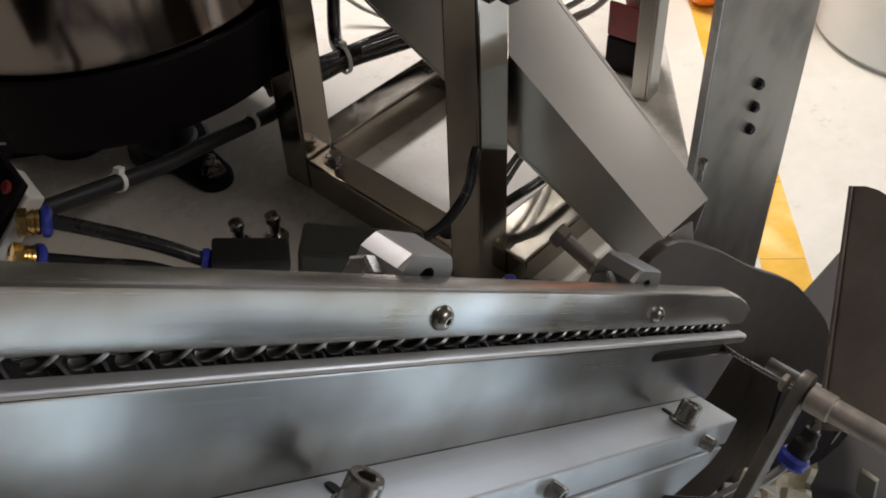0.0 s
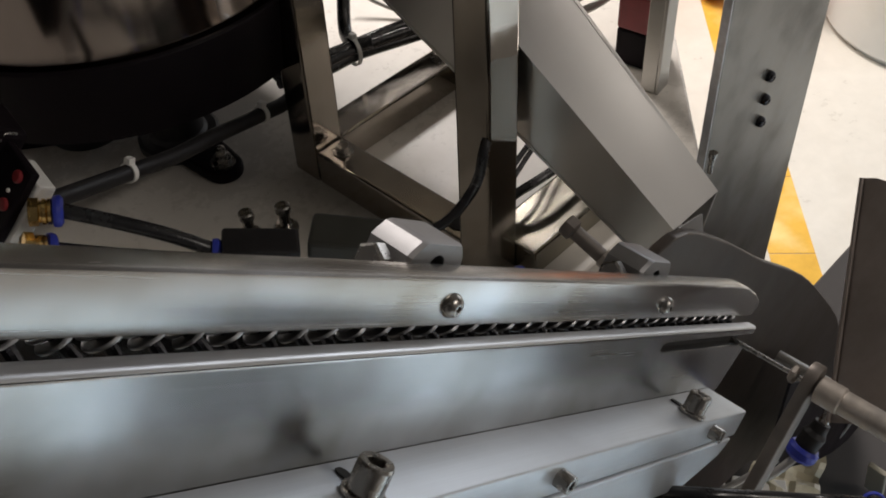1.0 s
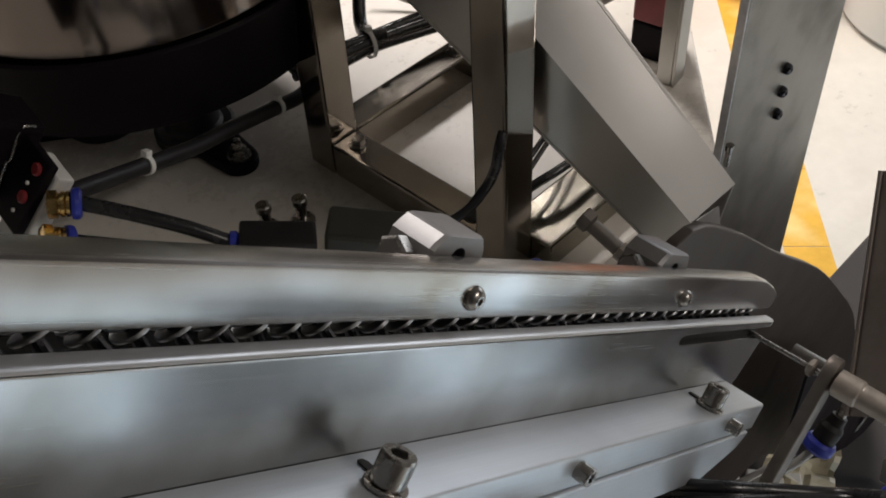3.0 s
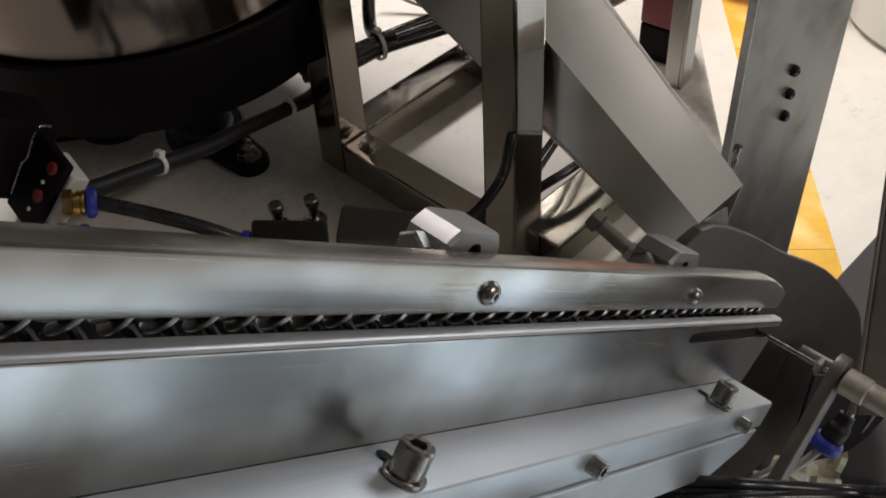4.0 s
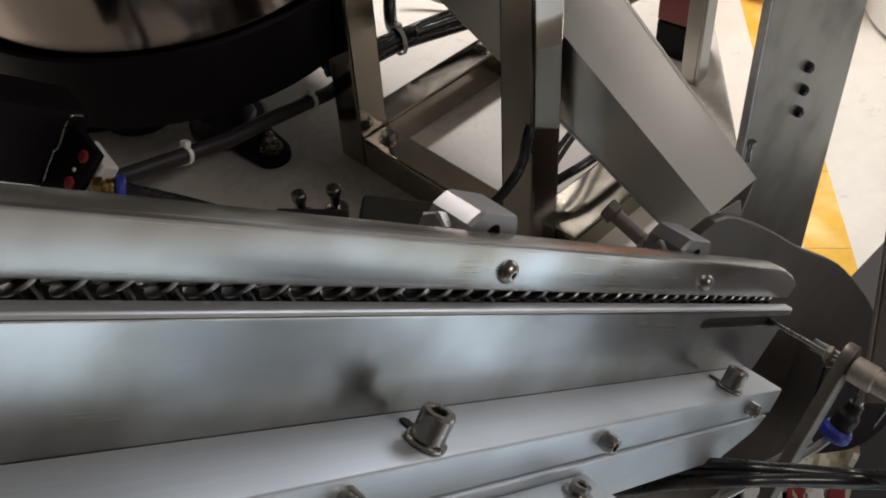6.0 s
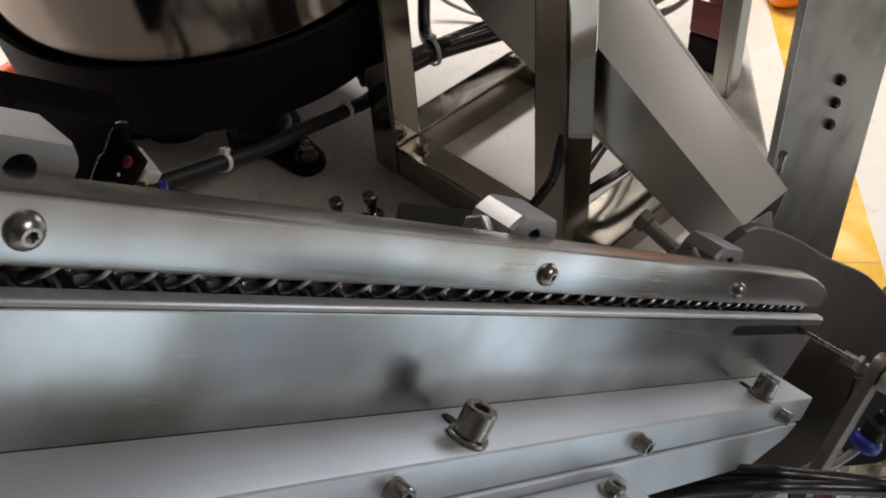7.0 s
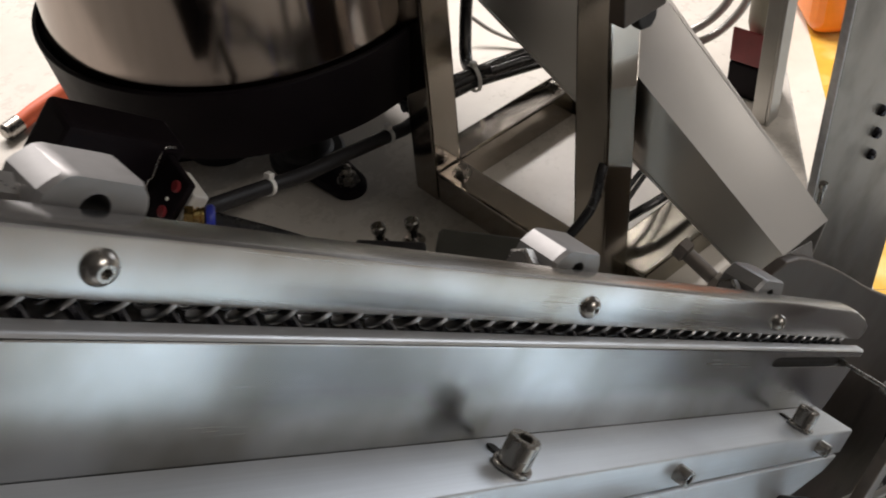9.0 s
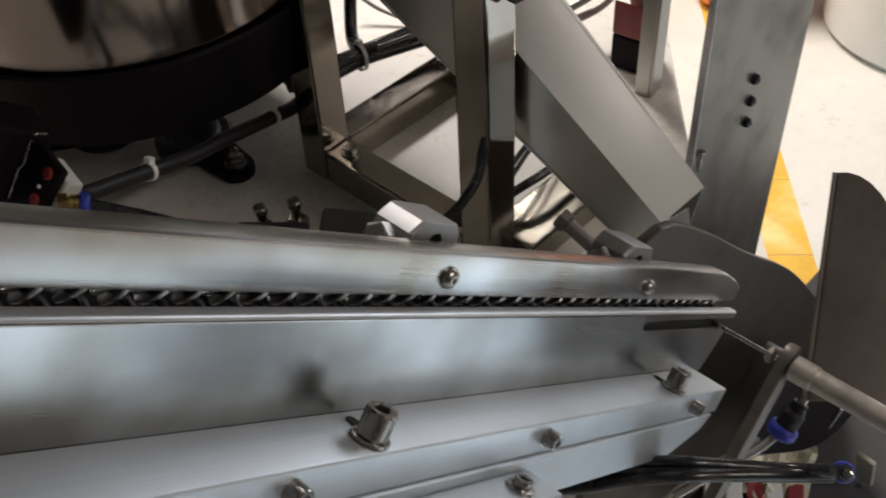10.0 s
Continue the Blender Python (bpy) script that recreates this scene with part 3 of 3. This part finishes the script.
part("spring_clip", tube([(-0.001, 0.021, -0.030), (-0.002, 0.0225, -0.016), (-0.0015, 0.022, -0.012), (-0.002, 0.024, 0.001), (0.004, 0.0245, 0.003)], 0.0007, 8), CHROME, valve, "", 60)


def fitting(a, b):
    """A brass push-in fitting with a blue collar, from a towards b."""
    f = thing("hose_fitting", along(a, b), "brass push-in hose fitting with a blue collar", "fitting", "push-in fittings")
    part("hexagon", lathe([(0.0035, 0), (0.0058, 0.0003, 6), (0.0058, 0.004, 6), (0.0046, 0.0045), (0.0046, 0.0052), (0.0053, 0.0055), (0.0053, 0.0068), (0.0046, 0.0072), (0.0053, 0.0076), (0.0053, 0.0088), (0.0045, 0.0092)], 24), BRASS, f)
    part("collar", lathe([(0.0046, 0.0092), (0.0062, 0.0096), (0.0066, 0.011), (0.0064, 0.0125), (0.0050, 0.0135), (0.0034, 0.0135)], 24), BLUE, f, "blue plastic release collar")
    return f


fitting((0.0745, 0.2545, 0.7365), (0.0825, 0.2495, 0.7345))
fitting((0.0655, 0.2500, 0.7275), (0.0730, 0.2470, 0.7225))


def hose(name, points, r, label, mat=HOSE, category="hose", steps=10):
    return tagged(part(name, tube(points, r, 12, steps), mat, None, "", 60), label, category)


hose("air_hose", [(0.0850, 0.248, 0.734), (0.097, 0.233, 0.729), (0.112, 0.217, 0.720), (0.124, 0.205, 0.710)], 0.0031, "black polyurethane air hose from the valve")
hose("air_hose", [(0.0755, 0.2455, 0.7210), (0.090, 0.2295, 0.7175), (0.104, 0.213, 0.715), (0.118, 0.198, 0.705)], 0.0031, "black polyurethane air hose from the valve")

# speed controller block at the hoses' end
ctrl = thing("flow_controller", along((0.122, 0.206, 0.709), (0.160, 0.176, 0.700)), "black flow controller block with two adjusting screws", "flow controller")
part("body", box(-0.008, 0.008, -0.007, 0.008, 0.004, 0.036, 0.0015), RUBBER, ctrl)
part("collar", lathe([(0.005, 0), (0.0064, 0.0005), (0.0066, 0.0028), (0.0052, 0.0045)], 24), BLUE, ctrl, "dark blue collar")
adj = thing("adjusting_screw", pose(0.1425, 0.2065, 0.704), "steel adjusting screw with a knurled head", "screw", "adjusting screws")
part("stem", lathe([(0.0055, 0), (0.0055, 0.0015), (0.0024, 0.0018), (0.0024, 0.010)], 20), CHROME, adj)
part("head", lathe([(0.0028, 0.010), (0.0034, 0.0105), (0.0034, 0.0135), (0.0028, 0.014)], 20), CHROME, adj)
copy_thing(adj, pose(0.156, 0.199, 0.703))
act = thing("actuator", along((0.158, 0.186, 0.703), (0.218, 0.116, 0.692)), "dark actuator body behind the rail", "actuator")
part("body", box(-0.010, 0.010, -0.016, 0.008, 0.0, 0.052, 0.002), SLAB, act)

# small cylinder pushing on the lower clamp block
push = thing("push_rod", along((0.2322, 0.1015, 0.7065), (0.2335, 0.083, 0.698)), "small steel push rod with a hexagonal end", "push rod")
part("body", lathe([(0.004, -0.006, 6), (0.0052, -0.0055, 6), (0.0052, -0.001, 6), (0.003, 0.0, 6)], 24), ARM, push)
part("rod", lathe([(0.0033, 0), (0.0033, 0.0155)], 20), ARM, push)
part("tip", lathe([(0.002, 0.0145, 6), (0.0044, 0.015, 6), (0.0044, 0.0195, 6), (0.0036, 0.020, 6)], 24), NOSE, push)

# ---- hoses at the lower end ----
hose("air_hose", [(0.1236, 0.0788, 0.6697), (0.1397, 0.0300, 0.6932), (0.1497, 0.0120, 0.7003), (0.1536, -0.0080, 0.7144), (0.1691, -0.0220, 0.7089), (0.1828, -0.0370, 0.7061), (0.1848, -0.0500, 0.7158)], 0.0023, "black air hose in a bundle below the rail")
hose("air_hose", [(0.1264, 0.0814, 0.6585), (0.1428, 0.0320, 0.6833), (0.1530, 0.0136, 0.6913), (0.1571, -0.0068, 0.7063), (0.1725, -0.0212, 0.7014), (0.1860, -0.0366, 0.6994), (0.1872, -0.0500, 0.7104)], 0.0023, "black air hose in a bundle below the rail")
hose("air_hose", [(0.1206, 0.0762, 0.6620), (0.1374, 0.0280, 0.6879), (0.1480, 0.0104, 0.6966), (0.1523, -0.0092, 0.7122), (0.1682, -0.0228, 0.7075), (0.1824, -0.0374, 0.7052), (0.1854, -0.0500, 0.7144)], 0.0023, "black air hose in a bundle below the rail")
hose("air_hose", [(0.1175, 0.0735, 0.6616), (0.1349, 0.0260, 0.6875), (0.1458, 0.0088, 0.6962), (0.1506, -0.0104, 0.7116), (0.1673, -0.0236, 0.7061), (0.1828, -0.0378, 0.7023), (0.1878, -0.0500, 0.7090)], 0.0023, "black air hose in a bundle below the rail")
hose("air_hose", [(0.1146, 0.0709, 0.6626), (0.1323, 0.0240, 0.6896), (0.1433, 0.0072, 0.6990), (0.1482, -0.0116, 0.7150), (0.1650, -0.0244, 0.7100), (0.1805, -0.0382, 0.7066), (0.1860, -0.0500, 0.7131)], 0.0023, "black air hose in a bundle below the rail")

def air_fitting(a, b, size=1.0):
    f = thing("air_fitting", along(a, b) @ Matrix.Scale(size, 4), "blue and black push-in air fitting", "fitting", "air fittings")
    part("collar", lathe([(0.0032, -0.003), (0.0058, -0.0025), (0.0068, -0.001), (0.0068, 0.002), (0.0058, 0.0035)], 24), BLUE, f, "blue plastic collar")
    part("body", lathe([(0.0050, 0.0035), (0.0052, 0.010), (0.0040, 0.012), (0.0034, 0.016)], 24), RUBBER, f)
    part("stud", lathe([(0.0022, 0.016), (0.0022, 0.020), (0.0030, 0.0205, 6), (0.0030, 0.024, 6), (0.0016, 0.0245)], 24), CHROME, f, "small steel stud")
    return f


air_fitting((0.203, 0.108, 0.697), (0.211, 0.100, 0.697), 0.8)
air_fitting((0.2455, -0.0105, 0.640), (0.256, -0.0128, 0.656))
air_fitting((0.1995, -0.0500, 0.6983), (0.1757, -0.0600, 0.7318), 0.6)
hose("clear_hose", [(0.2455, -0.0105, 0.640), (0.236, -0.006, 0.632), (0.224, 0.002, 0.624), (0.205, 0.014, 0.61)], 0.0019, "thin clear air line", GLASSY)
hose("clear_hose", [(0.240, -0.004, 0.634), (0.228, 0.003, 0.628), (0.214, 0.012, 0.618), (0.20, 0.02, 0.60)], 0.0012, "thin clear air line", GLASSY)

# ---- bundled cables ----
hose("sleeved_cable", [(0.080, 0.270, 0.726), (0.0987, 0.2780, 0.7152), (0.1393, 0.2970, 0.6920), (0.1682, 0.3040, 0.6804), (0.1976, 0.3110, 0.6721), (0.2325, 0.3170, 0.6630), (0.2548, 0.3220, 0.6572), (0.287, 0.339, 0.651), (0.32, 0.338, 0.651)], 0.0042, "thick black sleeved cable held by white ties", RUBBER, "cable")


def cable_tie(p, q, r):
    m = along(p, q)
    t = thing("cable_tie", m, "white nylon cable tie round the black cable", "cable tie", "cable ties")
    part("strap", lathe([(r, -0.0013), (r + 0.0009, -0.0013), (r + 0.0009, 0.0013), (r, 0.0013), (r, -0.0013)], 24, cap=False), WHITE, t)
    part("lock", box(-0.002, 0.002, r, r + 0.0035, -0.002, 0.002, 0.0004), WHITE, t)
    return t


cable_tie((0.1393, 0.2970, 0.6920), (0.1682, 0.3040, 0.6804), 0.0043)
cable_tie((0.2325, 0.3170, 0.6630), (0.2548, 0.3220, 0.6572), 0.0043)
cable_tie((0.320, 0.337, 0.651), (0.347, 0.331, 0.649), 0.0085)
for i in range(5):
    a = i * 1.26
    dx, dz = 0.0045 * math.cos(a), 0.0045 * math.sin(a)
    hose("cable", [(0.268, 0.345 + dx, 0.655 + dz), (0.296, 0.340 + dx, 0.652 + dz), (0.320, 0.337 + dx * 0.8, 0.651 + dz * 0.8), (0.347, 0.331 + dx, 0.650 + dz), (0.380, 0.323 + dx * 1.3, 0.648 + dz * 1.2), (0.42, 0.305 + dx, 0.645 + dz)], 0.0034, "black electric cable in a bundle behind the stand", HOSE, "cable")
hose("cable", [(0.352, 0.372, 0.70), (0.340, 0.364, 0.672), (0.328, 0.352, 0.655), (0.322, 0.338, 0.655), (0.33, 0.33, 0.656)], 0.0042, "black cable hanging down to the bundle", HOSE, "cable")
hose("thin_cable", [(0.395, 0.42, 0.63), (0.401, 0.401, 0.622), (0.414, 0.377, 0.617), (0.45, 0.34, 0.616)], 0.0016, "thin grey cable lying on the table", GREYPROFILE, "cable")
hose("cable", [(0.2545, 0.1690, 0.713), (0.2470, 0.1660, 0.705), (0.2435, 0.1658, 0.694), (0.2385, 0.168, 0.684), (0.227, 0.172, 0.674), (0.205, 0.182, 0.666)], 0.0026, "black cable bent round the foot of the stand's post", HOSE, "cable")
hose("cable", [(0.2729, 0.1837, 0.6400), (0.2881, 0.1803, 0.6450), (0.3027, 0.1762, 0.6480), (0.3186, 0.1749, 0.6480), (0.3467, 0.1743, 0.6450)], 0.0026, "black cable crossing the stand's base", HOSE, "cable")
hose("cable", [(0.2859, 0.1866, 0.6520), (0.2971, 0.1888, 0.6550), (0.3078, 0.1909, 0.6570), (0.3218, 0.1942, 0.6570), (0.3481, 0.2028, 0.6500)], 0.0016, "thin black cable curling over the stand's base", HOSE, "cable")
hose("cable", [(0.2899, 0.1831, 0.6540), (0.3011, 0.1853, 0.6570), (0.3118, 0.1874, 0.6590), (0.3258, 0.1907, 0.6590), (0.3521, 0.1993, 0.6520)], 0.0014, "thin black cable curling over the stand's base", HOSE, "cable")

# ---- on the floor beyond ----
drum = thing("plastic_drum", pose(1.665, 0.385, 0), "off-white plastic drum standing on the floor", "drum")
part("shell", lathe([(0.176, 0), (0.176, 0.006), (0.186, 0.012), (0.187, 0.30), (0.191, 0.31), (0.191, 0.34), (0.187, 0.35), (0.187, 0.55), (0.16, 0.57), (0.03, 0.57)], 64), DRUM, drum)
crate = thing("orange_canister", Matrix.Translation((1.572, 0.718, 0)) @ pose(0, 0, 0, 0, 0, -41), "orange plastic canister with a grey label standing on the floor", "canister")
part("body", box(-0.095, 0.095, -0.085, 0.085, 0, 0.30, 0.035, 4), ORANGE, crate)
part("label", box(-0.035, 0.035, -0.0862, -0.0852, 0.13, 0.17, 0.0004), SLAB, crate, "grey label")
part("handle", tube([(-0.05, 0, 0.298), (-0.045, 0, 0.33), (0.02, 0, 0.335), (0.03, 0, 0.298)], 0.011, 12), ORANGE, crate, "", 60)
part("cap", lathe([(0.025, 0.298), (0.025, 0.325), (0.021, 0.33)], 24, pose(0.06, 0, 0)), RED, crate)
upright = thing("slim_upright", Matrix.Translation((0.446, 0.196, TOP)) @ pose(0, 0, 0, 0, 0, 8), "slim grey angle-section upright standing on the table", "upright")
part("flange", box(0, 0.0145, 0, 0.002, 0, 0.6, 0.0004), GREYPROFILE, upright)
part("flange", box(0.0, 0.002, 0.0022, 0.012, 0, 0.6, 0.0004), GREYPROFILE, upright)
case = thing("control_case", Matrix.Translation((0.463, 0.212, TOP)) @ pose(0, 0, 0, 0, 0, 8), "black control case with a red top and cream connector", "control case")
part("body", box(0, 0.026, 0, 0.028, 0, 0.026, 0.002), ENAMEL, case)
part("top", prism([(0.0, 0.0), (0.026, 0.0), (0.026, 0.008), (0.012, 0.012), (0.0, 0.026)], 0.028, 0.0015, pose(0, 0.028, 0.0262, 90)), RED, case, "dull red sloping top")
part("connector", lathe([(0.004, 0.0), (0.009, 0.006), (0.0115, 0.016), (0.0115, 0.075), (0.009, 0.08)], 24, pose(0.0155, 0.0125, 0.0355)), DUCT, case, "cream plastic connector")

# ---- lower deck in front of the table, with wiring ----
deck = thing("lower_deck", pose(0, 0, 0), "dark steel lower deck of the machine carrying wiring", "deck")
part("plate", box(0.37, 0.76, -0.15, 0.13, 0.318, 0.33, 0.002), DARKPLATE, deck)
# unseen extension, added to darken what the rail's lower end reflects
part("plate", box(0.39, 0.86, -0.27, -0.1515, 0.318, 0.33, 0.002), DARKPLATE, deck)
for x, y in ((0.395, -0.125), (0.835, -0.235), (0.525, -0.235), (0.395, 0.10), (0.735, 0.10)):
    part("leg", box(x - 0.02, x + 0.02, y - 0.02, y + 0.02, 0, 0.318, 0.002), DARKPLATE, deck)
# unseen stand-in, added to darken a patch of the rail's reflection
dark_block = thing("reflection_block", pose(0.28, -0.46, 0), "added unseen dark box that darkens the rail's reflection", "equipment box")
part("body", box(-0.08, 0.08, -0.15, 0.15, 0.012, 0.29, 0.004), DARKPLATE, dark_block)
part("lid", box(-0.084, 0.084, -0.154, 0.154, 0.2902, 0.305, 0.004), DARKPLATE, dark_block)
part("foot_frame", box(-0.07, 0.07, -0.14, 0.14, 0, 0.0118, 0.002), RUBBER, dark_block)
for i, (x, y, mat, word) in enumerate(((0.393, 0.072, WHITE, "white"), (0.402, 0.059, WHITE, "white"), (0.410, 0.046, RED, "red"), (0.419, 0.035, WHITE, "white"), (0.427, 0.022, RED, "red"))):
    con = thing("wire_connector", Matrix.Translation((x, y, 0.33)) @ pose(0, 0, 0, 0, 0, -58 + 9 * math.sin(i * 3)), word + " plastic wire connector on the lower deck", "connector", "wire connectors")
    part("shell", box(-0.006, 0.006, -0.014, 0.012, 0, 0.012, 0.001), mat, con)
    part("plug", box(-0.005, 0.005, 0.0122, 0.022, 0.001, 0.011, 0.001), WHITE, con)
    part("wire", tube([(0, -0.0142, 0.006), (0.002, -0.03, 0.010), (-0.004, -0.05, 0.006), (0.002, -0.08, 0.004)], 0.002, 8), HOSE, con, "black wire", 60)

bag = thing("plastic_film", pose(0.448, 0.048, 0.3302), "crumpled cream plastic film lying on the lower deck", "plastic film")
bm = bmesh.new()
bmesh.ops.create_grid(bm, x_segments=16, y_segments=12, size=1)
for v in bm.verts:
    x, y = v.co.x * 0.042, v.co.y * 0.026
    fold = noise.noise(Vector((x * 70, y * 70, 0.3))) + 0.5 * noise.noise(Vector((x * 160, y * 160, 2.1)))
    v.co = Vector((x * (1 + 0.3 * noise.noise(Vector((y * 60, 1.7, 0)))), y * (1 + 0.3 * noise.noise(Vector((x * 50, 4.2, 0)))), 0.009 + 0.008 * fold))
bm.transform(pose(0, 0, 0, 0, 0, 20))
got = bmesh.ops.solidify(bm, geom=bm.faces[:], thickness=0.0008)
part("film", bm, CLOTH, bag, "", 12)
strip = thing("plastic_strip", along((0.4780, -0.0074, 0.3350), (0.4566, -0.0058, 0.4000)), "short cream plastic strip standing beside the wiring", "strip")
part("strip_body", box(-0.007, 0.007, -0.002, 0.002, 0, 0.045, 0.001), DUCT, strip)
hose("thin_cable", [(0.4571, 0.0196, 0.4200), (0.4521, 0.0231, 0.4000), (0.4477, 0.0319, 0.3800), (0.4414, 0.0437, 0.3650), (0.4302, 0.0632, 0.3520)], 0.0012, "thin grey cable drooping to the lower deck", GREYPROFILE, "cable")

# ---- small things round the stand ----
clip = thing("cable_clip", pose(0.2655, 0.1645, 0.786), "black cable clip hooked on the stand's post", "cable clip")
part("clip_body", prism([(-0.0055, 0.0055), (-0.0055, 0.001), (-0.003, -0.0035), (0.004, -0.0045), (0.0070, -0.001), (0.0075, 0.0055)], 0.006, 0.001, pose(0, 0, 0, 90)), RUBBER, clip)
part("wire", tube([(0.007, -0.004, 0.004), (0.03, 0.0, 0.012), (0.06, 0.02, 0.03), (0.08, 0.03, 0.06)], 0.0009, 8), HOSE, clip, "thin black wire", 60)
bracket = thing("sensor_bracket", pose(0.2655, 0.1645, 0.786), "brown steel sensor bracket clamped on the stand's post", "bracket")
part("plate", box(-0.019, 0.009, -0.009, -0.0002, 0.0057, 0.05, 0.0008), SIDEPLATE, bracket)
part("tab", box(0.0095, 0.034, -0.004, -0.0025, 0.004, 0.05, 0.0005), DUCT, bracket, "tan tab beside the plate")
hose("grey_cable", [(0.452, 0.290, 0.636), (0.464, 0.279, 0.641), (0.480, 0.268, 0.652), (0.490, 0.262, 0.672), (0.492, 0.262, 0.72)], 0.0030, "grey cable looping behind the chute", GREYPROFILE, "cable")
hose("grey_cable", [(0.450, 0.286, 0.632), (0.466, 0.273, 0.634), (0.486, 0.262, 0.644), (0.500, 0.255, 0.668), (0.503, 0.255, 0.72)], 0.0030, "grey cable looping behind the chute", GREYPROFILE, "cable")
hose("grey_cable", [(0.357, 0.353, 0.74), (0.355, 0.350, 0.69), (0.356, 0.343, 0.672), (0.363, 0.330, 0.662), (0.378, 0.316, 0.658)], 0.0014, "thin grey cable drooping behind the bundle", GREYPROFILE, "cable")
strap = thing("lashing_strap", pose(0, 0, 0), "orange-red strap with a metal end lying on the table", "strap")
part("band", tube([(0.100, 0.570, 0.6195), (0.115, 0.574, 0.621), (0.135, 0.580, 0.621), (0.175, 0.592, 0.6195)], 0.006, 12), STRAP, strap, "", 60)
part("end", lathe([(0.0065, 0), (0.0065, 0.012), (0.004, 0.014)], 20, along((0.101, 0.570, 0.6198), (0.09, 0.5665, 0.6198))), CHROME, strap, "metal end")
